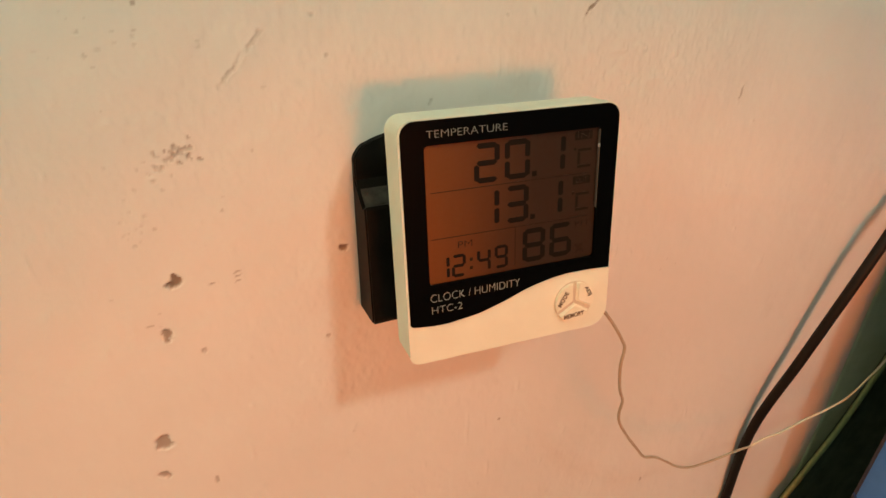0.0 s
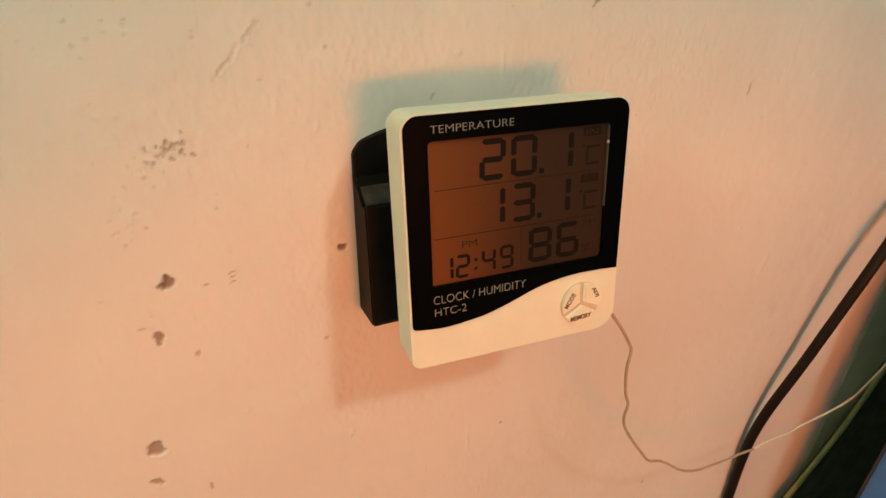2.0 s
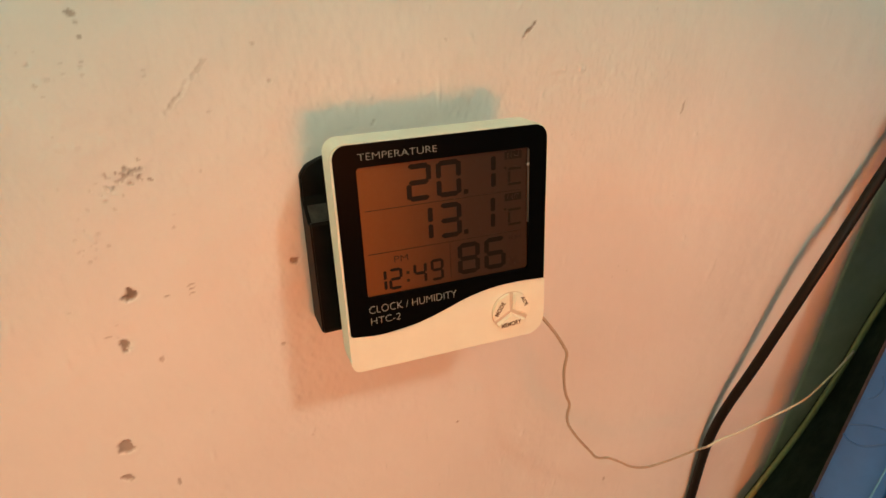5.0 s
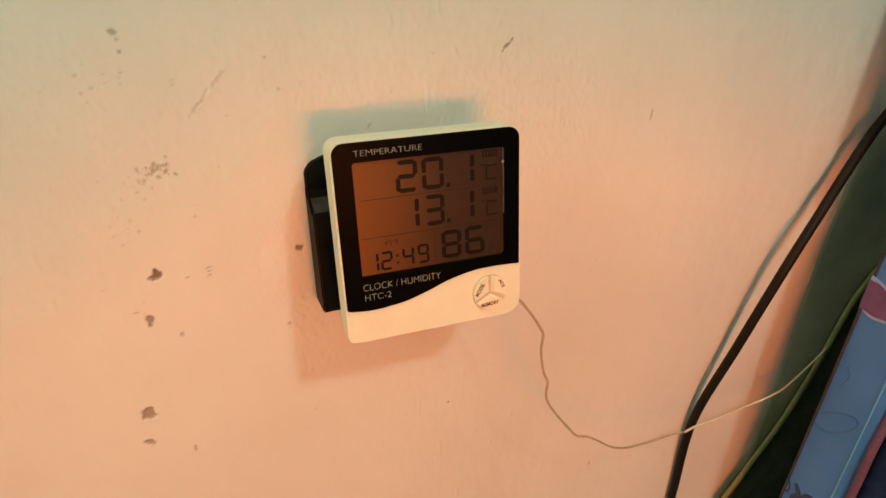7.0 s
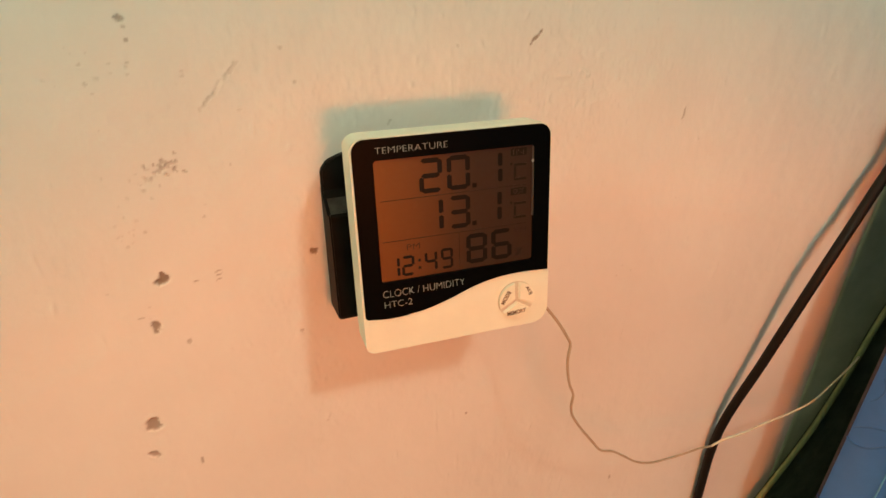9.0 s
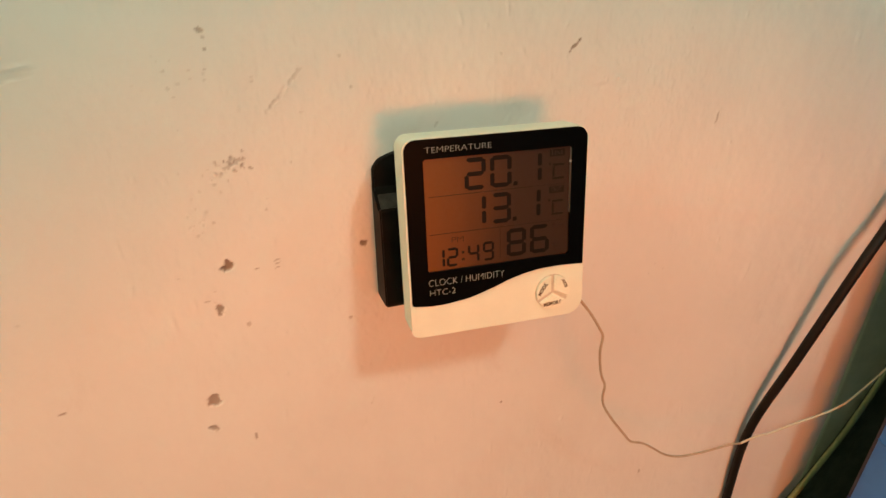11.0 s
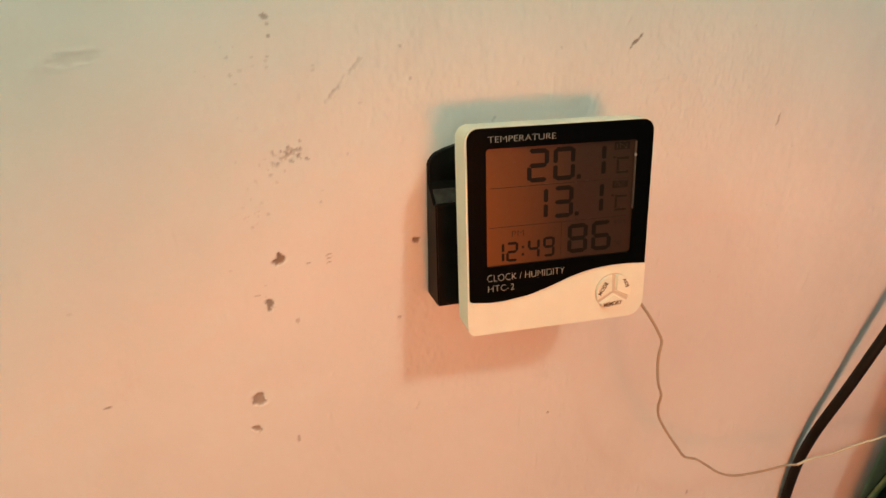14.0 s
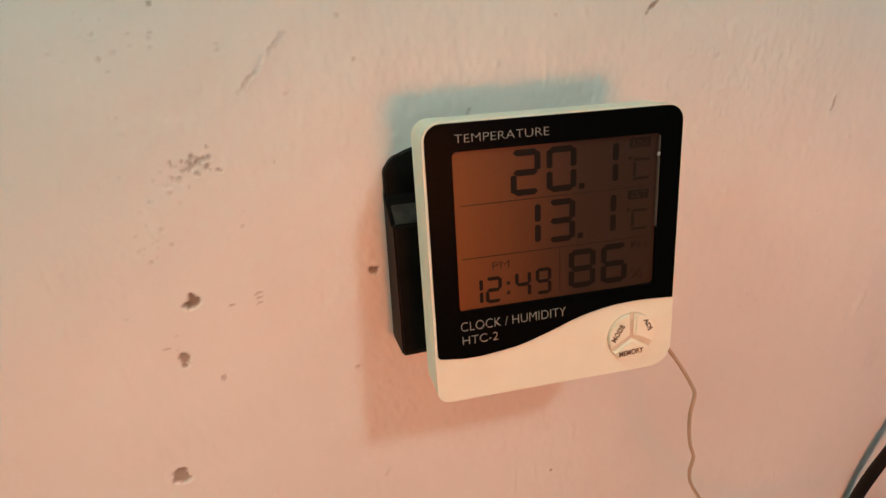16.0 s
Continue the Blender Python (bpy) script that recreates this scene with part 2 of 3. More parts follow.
# ---- the room ----
def relief_wall():
    """The wall that carries the clock: a fine sheet with brush relief, pits and chips, and its thickness behind."""
    x0, x1, z0, z1 = -0.34, 0.56, 0.80, 1.52
    xs = np.r_[np.linspace(x0, -0.132, 105), np.linspace(-0.13, 0.268, 498), np.linspace(0.27, x1, 146)]
    zs = np.r_[np.linspace(z0, 1.098, 150), np.linspace(1.10, 1.428, 411), np.linspace(1.43, z1, 46)]
    nx, nz = len(xs), len(zs)
    X, Z = np.meshgrid(xs, zs)
    Y, wear = np.zeros_like(X), np.zeros_like(X)

    def field(A, B, sx, sz, seed):
        """Smooth random field on a lattice of cells sx by sz."""
        gx, gz = (A - x0) / sx, (B - z0) / sz
        ix, iz = gx.astype(int), gz.astype(int)
        fx, fz = gx - ix, gz - iz
        fx, fz = fx * fx * (3 - 2 * fx), fz * fz * (3 - 2 * fz)
        ox, oz = ix.min(), iz.min()
        g = np.random.default_rng(seed).standard_normal((iz.max() - oz + 2, ix.max() - ox + 2))
        ix, iz = ix - ox, iz - oz
        return (g[iz, ix] * (1 - fx) + g[iz, ix + 1] * fx) * (1 - fz) + (g[iz + 1, ix] * (1 - fx) + g[iz + 1, ix + 1] * fx) * fz

    def lattice(sx, sz, seed):
        return field(X, Z, sx, sz, seed)

    Y += 0.0006 * lattice(0.07, 0.09, 1) + 0.00016 * lattice(0.012, 0.018, 2) + 0.00002 * lattice(0.0040, 0.022, 3) + 0.00005 * lattice(0.0038, 0.0045, 4) + 0.000025 * lattice(0.0016, 0.004, 12)
    # combed, rough patches of paint
    for cx, cz, rx, rz, amp, seed in ((0.165, 1.375, 0.05, 0.04, 0.0003, 5), (0.085, 1.36, 0.05, 0.02, 0.00026, 6), (0.01, 1.36, 0.05, 0.05, 0.00014, 7),
                                      (-0.01, 1.25, 0.03, 0.09, 0.00018, 8), (-0.07, 1.37, 0.06, 0.05, 0.00015, 9)):
        w = np.exp(-((X - cx) / rx) ** 2 - ((Z - cz) / rz) ** 2)
        Y -= 0.62 * amp * w * (1.3 * np.clip(lattice(0.0025, 0.0042, seed), 0, 2) + 0.8 * lattice(0.0015, 0.0024, seed + 40))

    def near(cx, cz, reach):
        """The part of the sheet about a place."""
        i0, i1 = np.searchsorted(xs, (cx - reach, cx + reach))
        j0, j1 = np.searchsorted(zs, (cz - reach, cz + reach))
        return slice(j0, max(j1, j0 + 1)), slice(i0, max(i1, i0 + 1))

    def turned(cx, cz, rx, rz, turn, w):
        c, s = math.cos(turn), math.sin(turn)
        return ((X[w] - cx) * c + (Z[w] - cz) * s) / rx, (-(X[w] - cx) * s + (Z[w] - cz) * c) / rz

    def pit(cx, cz, rx, rz, depth, seed, amount=1.0, turn=0.0):
        w = near(cx, cz, 3 * max(rx, rz))
        u, v = turned(cx, cz, rx, rz, turn, w)
        r = np.sqrt(u * u + v * v) + 0.22 * field(X[w], Z[w], 0.0022, 0.0022, seed) + 0.14 * field(X[w], Z[w], 0.0011, 0.0011, seed + 7)
        k = np.clip((1.1 - r) / 0.3, 0, 1)
        Y[w] += 0.6 * depth * k - 0.0002 * np.exp(-((r - 1.35) / 0.25) ** 2)
        wear[w] = np.maximum(wear[w], amount * k)

    def ridge(cx, cz, rx, rz, height, turn=0.0):
        w = near(cx, cz, 3 * max(rx, rz))
        u, v = turned(cx, cz, rx, rz, turn, w)
        Y[w] -= height * np.exp(-u * u - v * v)

    # chips knocked out of the paint
    pit(-0.0778, 1.2986, 0.0030, 0.0029, 0.0016, 20, 0.9)
    pit(-0.0808, 1.2973, 0.0020, 0.0013, 0.0008, 21, 0.6)
    pit(-0.086, 1.2715, 0.0026, 0.0032, 0.0014, 22, 0.75)
    pit(-0.0995, 1.209, 0.0034, 0.0042, 0.0016, 23, 0.7, 0.5)
    pit(-0.103, 1.188, 0.0022, 0.0030, 0.0012, 24, 0.65, 0.5)
    pit(-0.080, 1.175, 0.0011, 0.0036, 0.0006, 25, 0.5)
    pit(-0.072, 1.259, 0.0012, 0.0016, 0.0006, 26, 0.4)
    pit(-0.0013, 1.3006, 0.0022, 0.0021, 0.0012, 27, 0.9)
    pit(-0.013, 1.2515, 0.0012, 0.0011, 0.0006, 28, 0.5)
    pit(0.0435, 1.3665, 0.0009, 0.0024, 0.0008, 29, 0.3, -0.3)
    pit(0.091, 1.156, 0.0011, 0.0011, 0.0005, 30, 0.8)
    pit(0.127, 1.405, 0.0011, 0.0050, 0.0005, 31, 0.8, -0.75)
    pit(0.237, 1.354, 0.0010, 0.0042, 0.0003, 32, 0.45, -0.2)
    pit(0.229, 1.039, 0.0018, 0.0013, 0.0003, 33, 0.5)
    pit(-0.179, 1.222, 0.0014, 0.0010, 0.0004, 34, 0.8)
    pit(-0.234, 1.302, 0.0022, 0.0014, 0.0004, 35, 0.6)
    pit(-0.239, 1.342, 0.0050, 0.0024, 0.0003, 36, 0.18, 0.2)
    pit(-0.0712, 1.4218, 0.0023, 0.0013, 0.0006, 38, 0.6)
    pit(-0.0705, 1.4183, 0.0013, 0.0008, 0.0004, 39, 0.4)
    pit(-0.0703, 1.4133, 0.0012, 0.0009, 0.0004, 41, 0.5)
    pit(-0.153, 1.406, 0.0110, 0.0026, 0.0002, 37, 0.13, 0.15)
    rng = np.random.default_rng(11)
    # groups of small pits: middle, spread, how many, size
    groups = ((-0.067, 1.357, 0.0045, 0.0022, 22, 0.0012, 1.0), (-0.075, 1.350, 0.0045, 0.0035, 14, 0.0010, 0.45), (-0.087, 1.329, 0.003, 0.007, 12, 0.0010, 0.3),
              (-0.092, 1.396, 0.010, 0.008, 10, 0.0007, 0.3), (0.16, 1.3, 0.11, 0.1, 8, 0.0007, 0.4), (-0.15, 1.3, 0.07, 0.1, 7, 0.0007, 0.4), (0.1, 1.43, 0.1, 0.015, 5, 0.0007, 0.4))
    for cx, cz, sx, sz, count, size, amount in groups:
        for _ in range(count):
            a, b = rng.standard_normal(2)
            pit(cx + sx * a, cz + sz * b, 0.7 * size * rng.uniform(0.7, 1.5), size * rng.uniform(0.6, 1.3), 0.0006, 40 + int(rng.integers(40)), 0.5 * amount * rng.uniform(0.6, 1.2), rng.uniform(-0.6, 0.6))
    # single small marks
    for marks in (((-0.079, 1.404), (-0.079, 1.4), (-0.072, 1.404), (-0.073, 1.402), (-0.073, 1.399), (-0.09, 1.404), (-0.085, 1.398), (-0.09, 1.396), (-0.088, 1.392), (-0.051, 1.399), (-0.051, 1.397), (-0.054, 1.394), (-0.051, 1.394)),
                  ((-0.029, 1.38), (-0.002, 1.391), (-0.007, 1.407), (-0.089, 1.376), (-0.052, 1.335), (-0.053, 1.329), (-0.037, 1.354), (-0.093, 1.354), (-0.081, 1.325), (-0.091, 1.325), (-0.063, 1.314)),
                  ((-0.087, 1.284), (-0.088, 1.277), (-0.006, 1.2), (-0.104, 1.295), (-0.004, 1.181), (0.253, 1.336), (0.353, 1.233), (0.082, 1.403), (0.159, 1.347))):
        for cx, cz in marks:
            pit(cx, cz, rng.uniform(0.0006, 0.0010), rng.uniform(0.0005, 0.0008), 0.0005, 130 + int(rng.integers(30)), rng.uniform(0.12, 0.30))
    for cz in (1.298, 1.2958, 1.2933):
        pit(-0.052, cz, 0.0020, 0.0006, 0.0004, 161, 0.6, 0.25)
    pit(-0.063, 1.2945, 0.0022, 0.0006, 0.0004, 162, 0.6, 0.3)
    pit(-0.092, 1.2785, 0.0020, 0.0006, 0.0003, 163, 0.4, 0.1)
    # scratch and lumps of paint
    for i in range(14):
        t = i / 13
        pit(-0.046 + 0.018 * t + rng.normal(0, 0.0004), 1.382 + 0.019 * t, 0.0010, 0.0017, 0.0003, 90 + i, 0.26 * (0.5 + 0.5 * math.sin(9 * t)), -0.75)
    ridge(-0.060, 1.187, 0.0010, 0.0050, 0.0006)
    ridge(-0.004, 1.184, 0.0011, 0.0030, 0.0005, -0.4)
    ridge(0.293, 1.229, 0.0012, 0.0080, 0.0009, -0.2)
    ridge(0.078, 1.378, 0.0007, 0.0090, 0.0004)
    ridge(0.068, 1.156, 0.0009, 0.0110, 0.0005)
    ridge(0.039, 1.135, 0.0009, 0.0035, 0.0005)
    ridge(0.084, 1.113, 0.0011, 0.0060, 0.0005)
    for _ in range(90):
        ridge(rng.uniform(-0.3, 0.4), rng.uniform(1.0, 1.46), rng.uniform(0.0007, 0.0013), rng.uniform(0.001, 0.006), rng.uniform(0.0002, 0.0006), rng.uniform(-0.25, 0.25))
    for _ in range(60):
        ridge(rng.normal(0.02, 0.07), rng.normal(1.33, 0.07), rng.uniform(0.0008, 0.0014), rng.uniform(0.001, 0.003), rng.uniform(0.0002, 0.0005), rng.uniform(-0.5, 0.5))
    edge = np.minimum.reduce([X - x0, x1 - X, Z - z0, z1 - Z])
    Y *= np.clip(edge / 0.02, 0, 1)
    verts = np.stack([X, Y, Z], -1).reshape(-1, 3)
    idx = np.arange(nx * nz).reshape(nz, nx)
    quads = np.stack([idx[:-1, :-1], idx[:-1, 1:], idx[1:, 1:], idx[1:, :-1]], -1).reshape(-1, 4)
    outer = [(-2.0, 0, 0), (2.2, 0, 0), (2.2, 0, 2.8), (-2.0, 0, 2.8), (-2.0, 0.2, 0), (2.2, 0.2, 0), (2.2, 0.2, 2.8), (-2.0, 0.2, 2.8)]
    n = len(verts)
    c = [int(idx[0, 0]), int(idx[0, -1]), int(idx[-1, -1]), int(idx[-1, 0])]
    bottom, right, top, left = [list(map(int, a)) for a in (idx[0, :], idx[:, -1], idx[-1, ::-1], idx[::-1, 0])]
    faces = quads.tolist()
    for side, a, b in ((bottom, n, n + 1), (right, n + 1, n + 2), (top, n + 2, n + 3), (left, n + 3, n)):
        faces.append([a, b] + side[::-1])
    faces += [[n + 5, n + 4, n + 7, n + 6], [n, n + 4, n + 5, n + 1], [n + 1, n + 5, n + 6, n + 2], [n + 2, n + 6, n + 7, n + 3], [n + 3, n + 7, n + 4, n]]
    me = bpy.data.meshes.new("wall_north")
    me.from_pydata(verts.tolist() + outer, [], faces)
    me.update()
    me.polygons.foreach_set("use_smooth", [True] * len(quads) + [False] * (len(faces) - len(quads)))
    at = me.attributes.new("wear", "FLOAT", "POINT")
    at.data.foreach_set("value", np.r_[np.clip(wear, 0, 1).ravel(), np.zeros(8)])
    me.materials.append(PAINT)
    return tagged(new("wall_north", me), "old painted plaster wall with chips and brush marks", "wall", kind="structure")


relief_wall()


def structure(name, bm, mat, label, category):
    return tagged(finish(name, bm, mat), label, category, kind="structure")


structure("floor", box(-2.2, 2.4, -2.8, 0.2, -0.15, -0.003), FLOOR, "grey cement floor of the room", "floor")
structure("ceiling", box(-2.2, 2.4, -2.8, 0.2, 2.803, 2.95), PLASTER, "plain plaster ceiling", "ceiling")
structure("wall_west", box(-2.2, -2.003, -2.8, 0.2, 0, 2.8), PLASTER, "plain plaster side wall", "wall")
structure("wall_east", box(2.203, 2.4, -2.8, 0.2, 0, 2.8), PLASTER, "plain plaster side wall", "wall")


def window_wall():
    bm = bmesh.new()
    for x0, x1, z0, z1 in ((-2.0, -0.6, 0, 2.8), (1.0, 2.2, 0, 2.8), (-0.6, 1.0, 0, 1.1), (-0.6, 1.0, 2.4, 2.8)):
        piece = box(x0, x1, -2.8, -2.6, z0, z1)
        me = bpy.data.meshes.new("piece")
        piece.to_mesh(me)
        piece.free()
        bm.from_mesh(me)
        bpy.data.meshes.remove(me)
    structure("wall_south", bm, PLASTER, "plain plaster wall with an added window opening", "wall")


window_wall()


# ---- the wall bracket ----
def wall_bracket():
    root = new("wall_bracket")
    root.matrix_world = pose(0.0052, 0.0, 1.265)
    tagged(root, "black plastic wall bracket with a dusty open tray", "bracket")
    plate = prism([(0, 0), (0.084, 0), (0.084, 0.084), (0.078, 0.092), (0.03, 0.094), (0.010, 0.0885), (0.0035, 0.086), (0.0, 0.081)], 0.0045, 0.0035)
    bmesh.ops.bevel(plate, geom=plate.edges[:], offset=0.0007, segments=2, affect="EDGES")
    part("back_plate", plate, BLACK, root)
    # tray: its section across the wall, drawn out along x
    section = [(-0.0002, 0.0), (-0.0215, 0.0025), (-0.0225, 0.005), (-0.0190, 0.0616), (-0.0180, 0.0631), (-0.0165, 0.0626), (-0.0150, 0.0596), (-0.0075, 0.0656), (-0.0045, 0.0700), (-0.0002, 0.0735)]
    bm = bmesh.new()
    ends = [[bm.verts.new((x, y, z)) for y, z in section] for x in (-0.0004, 0.082)]
    bm.faces.new(ends[0])
    bm.faces.new(ends[1][::-1])
    for i in range(len(section)):
        j = (i + 1) % len(section)
        bm.faces.new((ends[0][i], ends[0][j], ends[1][j], ends[1][i]))
    bmesh.ops.bevel(bm, geom=[e for e in bm.edges if abs(e.verts[0].co.x - e.verts[1].co.x) < 0.001], offset=0.0008, segments=2, affect="EDGES")
    part("tray", bm, BLACK, root)
    ledge = prism([(0.0015, 0), (0.081, 0), (0.081, 0.0006), (0.0015, 0.0006)], 0.0115)
    moved(ledge, pose(0, -0.0145, 0.0606, 0, 0, 0) @ pose(0, 0, 0, 36, 0, 0))
    part("dusty_ledge", ledge, DUST, root, "grey dusty ledge")
    screw = bmesh.new()
    bmesh.ops.create_uvsphere(screw, u_segments=12, v_segments=6, radius=0.0011)
    moved(screw, pose(0.0002, -0.009, 0.034) @ Matrix.Diagonal((0.5, 1, 1, 1)))
    part("rivet", screw, BLACK, root, smooth=True)


wall_bracket()


# ---- the clock ----
SEGMENTS = {"0": "abcdef", "1": "bc", "2": "abged", "3": "abgcd", "4": "fgbc", "6": "afgedc", "8": "abcdefg", "9": "abcdfg"}


def digit_segments(ch, u0, u1, v0, v1, th, lift=0.0004):
    """The bars of one seven-part numeral that fills the box u0..u1, v0..v1."""
    h, g, made = v1 - v0, 0.10 * th, []
    mid, k = v0 + h / 2, th / 2

    def level(v, a, b):
        made.append([(a + g, v), (a + th * 0.55, v + k), (b - th * 0.55, v + k), (b - g, v), (b - th * 0.7, v - k), (a + th * 0.7, v - k)])

    def upright(u, a, b):
        made.append([(u - k, a + th * 0.45), (u, a + g + th * 0.1), (u + k, a + th * 0.45), (u + k, b - th * 0.45), (u, b - g - th * 0.1), (u - k, b - th * 0.45)])

    for s in SEGMENTS[ch]:
        if s in "agd":
            level({"a": v1 - k, "g": mid, "d": v0 + k}[s], u0 + k * 0.7, u1 - k * 0.7)
        else:
            low = s in "ce"
            upright(u1 - k if s in "bc" else u0 + k, v0 + k * 0.4 if low else mid, mid if low else v1 - k * 0.4)
    return [prism(pts, 0.0002, lift) for pts in made]


def thermometer_clock():
    root = new("thermometer_clock")
    n = Vector((-0.0453, -0.9918, 0.1197)).normalized()
    ux = Vector((0.99896, -0.04567, 0.0)).normalized()
    uz = ux.cross(-n).normalized()
    m = Matrix((ux, -n, uz)).transposed().to_4x4()
    m.translation = Vector((0.0566, -0.0566, 1.3382))
    root.matrix_world = m
    tagged(root, "white digital thermometer clock with black panel and orange-brown display", "clock")
    mm = 0.001
    # white body: rounded outline, tighter at the foot, soft edges

    def outline(grow):
        upper = [q for q in rounded(-46.7 - grow, 50.6 + grow, -67.4, 37.1 + grow, 6.2, 10) if q[1] > 20]
        lower = [q for q in rounded(-46.7 - grow, 50.6 + grow, -67.4 - grow, 37.1, 4.6, 10) if q[1] < -20 and q[0] < 0]
        lower += [q for q in rounded(-46.7 - grow, 50.6 + grow, -67.4 - grow, 37.1, 9.0, 12) if q[1] < -20 and q[0] > 0]
        return [(x * mm, z * mm) for x, z in upper + lower]

    def cut_window(bm, depth, grow=0.0):
        """Opens the display window in the front face and draws its sides back."""
        front = max((f for f in bm.faces if f.normal.y < -0.9), key=lambda f: f.calc_area())
        y = sum(v.co.y for v in front.verts) / len(front.verts)
        outer = list(front.edges)
        bmesh.ops.delete(bm, geom=[front], context="FACES_ONLY")
        ring = [bm.verts.new((x * mm, y, z * mm)) for x, z in rounded(-36.6 - grow, 41.4 + grow, -31.2 - grow, 27.0 + grow, 1.6, 4)]
        inner = [bm.edges.new((ring[i], ring[(i + 1) % len(ring)])) for i in range(len(ring))]
        bmesh.ops.triangle_fill(bm, use_beauty=True, use_dissolve=False, edges=outer + inner, normal=(0, -1, 0))
        deep = [bm.verts.new((v.co.x, depth, v.co.z)) for v in ring]
        for i in range(len(ring)):
            j = (i + 1) % len(ring)
            bm.faces.new((ring[i], ring[j], deep[j], deep[i]))
        return deep

    body = prism(outline(0.0), 17.8 * mm, -0.0004)
    rim = [e for e in body.edges if abs(e.verts[0].co.y - e.verts[1].co.y) < 1e-6]
    bmesh.ops.bevel(body, geom=rim, offset=0.8 * mm, segments=3, profile=0.5, affect="EDGES")
    body.normal_update()
    body.faces.new(cut_window(body, 2.2 * mm, 0.6))
    part("body", body, WHITE, root, smooth=False)
    part("seam", prism(outline(0.04), 0.4 * mm, -12 * mm), WHITE, root)
    part("rear_hanger", box(-30 * mm, 25 * mm, 18.1 * mm, 34 * mm, -58 * mm, -25 * mm, 1 * mm), BLACK, root, "black hanger on the back")
    # black front panel with its wave-shaped lower edge
    wave = [(-45.8, -47.6), (-44.6, -48.8), (-40.0, -49.4), (-35.3, -49.9), (-29, -49.9), (-23.3, -49.3), (-15, -48.2), (-7.8, -46.3), (0, -43.8), (8.1, -40.9), (16, -38.9), (24.3, -37.6), (31, -37.2), (38, -37.2), (44, -37.5), (49.9, -37.9)]
    top = [(x, z) for x, z in rounded(-45.8, 49.9, 0, 36.6, 5.8, 10) if z > 0.1 and z > 20]
    wave = [(q.x, q.z) for q in smooth_line([(x, 0, z) for x, z in wave], 4)]
    bezel = prism([(x * mm, z * mm) for x, z in wave + top], 0.0008, 0.0001)
    bezel.normal_update()
    back = max((f for f in bezel.faces if f.normal.y > 0.9), key=lambda f: f.calc_area())
    bmesh.ops.delete(bezel, geom=[back], context="FACES_ONLY")
    cut_window(bezel, 1.9 * mm)
    part("front_panel", bezel, BEZEL, root, "glossy black front panel")
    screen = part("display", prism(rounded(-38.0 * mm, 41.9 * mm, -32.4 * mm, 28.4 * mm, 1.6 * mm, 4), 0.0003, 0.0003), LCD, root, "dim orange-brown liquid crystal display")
    screen.location = (0.7 * mm, 1.6 * mm, -0.6 * mm)

    def digit(ch, u0, u1, v0, v1, th, mat=SEGMENT):
        for bm in digit_segments(ch, u0 * mm, u1 * mm, v0 * mm, v1 * mm, th * mm):
            part("segment", bm, mat, screen)

    def slab(name, u0, u1, v0, v1, mat=SEGMENT, lift=0.0004):
        return part(name, prism([(u0 * mm, v0 * mm), (u1 * mm, v0 * mm), (u1 * mm, v1 * mm), (u0 * mm, v1 * mm)], 0.0001, lift), mat, screen)

    def words(text, u, v, width, height, mat, parent, name="lettering", lift=0.0002, turn=0.0, thin=-0.024):
        bm = moved(lettering(text, width * mm, height * mm, thin=thin), pose(u * mm, -lift, v * mm, 0, turn, 0))
        return part(name, bm, mat, parent)

    # upper row: 20.1
    digit("2", -16.4, -5.2, 9.9, 26.2, 2.3)
    digit("0", -3.0, 8.4, 9.9, 26.2, 2.3)
    slab("point", 9.4, 11.6, 10.0, 12.2)
    digit("1", 14.0, 24.8, 10.4, 26.2, 2.3)
    # middle row: 13.1
    digit("1", -16.0, -5.3, -9.0, 7.2, 2.3)
    digit("3", -2.8, 8.1, -9.0, 7.2, 2.3)
    slab("point", 9.0, 11.2, -8.6, -6.4)
    digit("1", 14.0, 24.4, -8.4, 7.4, 2.3)
    # lower row: 12:49 and 86
    digit("1", -34.0, -27.9, -29.2, -19.0, 1.4)
    digit("2", -27.0, -20.7, -29.2, -19.0, 1.4)
    slab("colon_dot", -18.9, -17.5, -22.9, -21.5, FAINT)
    slab("colon_dot", -18.9, -17.5, -26.7, -25.3, FAINT)
    digit("4", -15.6, -9.3, -28.6, -18.5, 1.4)
    digit("9", -7.5, -1.3, -28.6, -18.1, 1.4)
    digit("8", 5.6, 16.5, -28.2, -12.8, 2.3)
    digit("6", 18.7, 29.6, -28.2, -12.4, 2.3)
    words("PM", -24.0, -16.2, 6.2, 2.8, SEGMENT, screen, lift=0.0004)
    # unit marks
    for v, text in ((22.9, "IN"), (3.8, "OUT")):
        slab("unit_tab", 29.0, 37.4, v, v + 3.6, FAINT)
        words(text, 30.4, v + 0.7, 5.4, 2.2, LCD, screen, lift=0.0005)
    for v in (11.0, -8.1):
        for a in ([(30.7, v), (37.2, v), (37.2, v + 1.2), (30.7, v + 1.2)], [(30.7, v + 7), (37.2, v + 7), (37.2, v + 8.2), (30.7, v + 8.2)], [(30.7, v + 1.5), (31.9, v + 1.5), (31.9, v + 6.7), (30.7, v + 6.7)]):
            part("unit_bar", prism([(x * mm, z * mm) for x, z in a], 0.0001, 0.0004), FAINT, screen)
        ring = [(29.3 + 0.7 * math.cos(radians(a)), v + 8.2 + 0.7 * math.sin(radians(a))) for a in range(0, 360, 45)]
        part("degree_mark", prism([(x * mm, z * mm) for x, z in ring], 0.0001, 0.0004), FAINT, screen)
    words("RH", 31.2, -15.2, 5.8, 2.5, FAINT, screen, lift=0.0004)
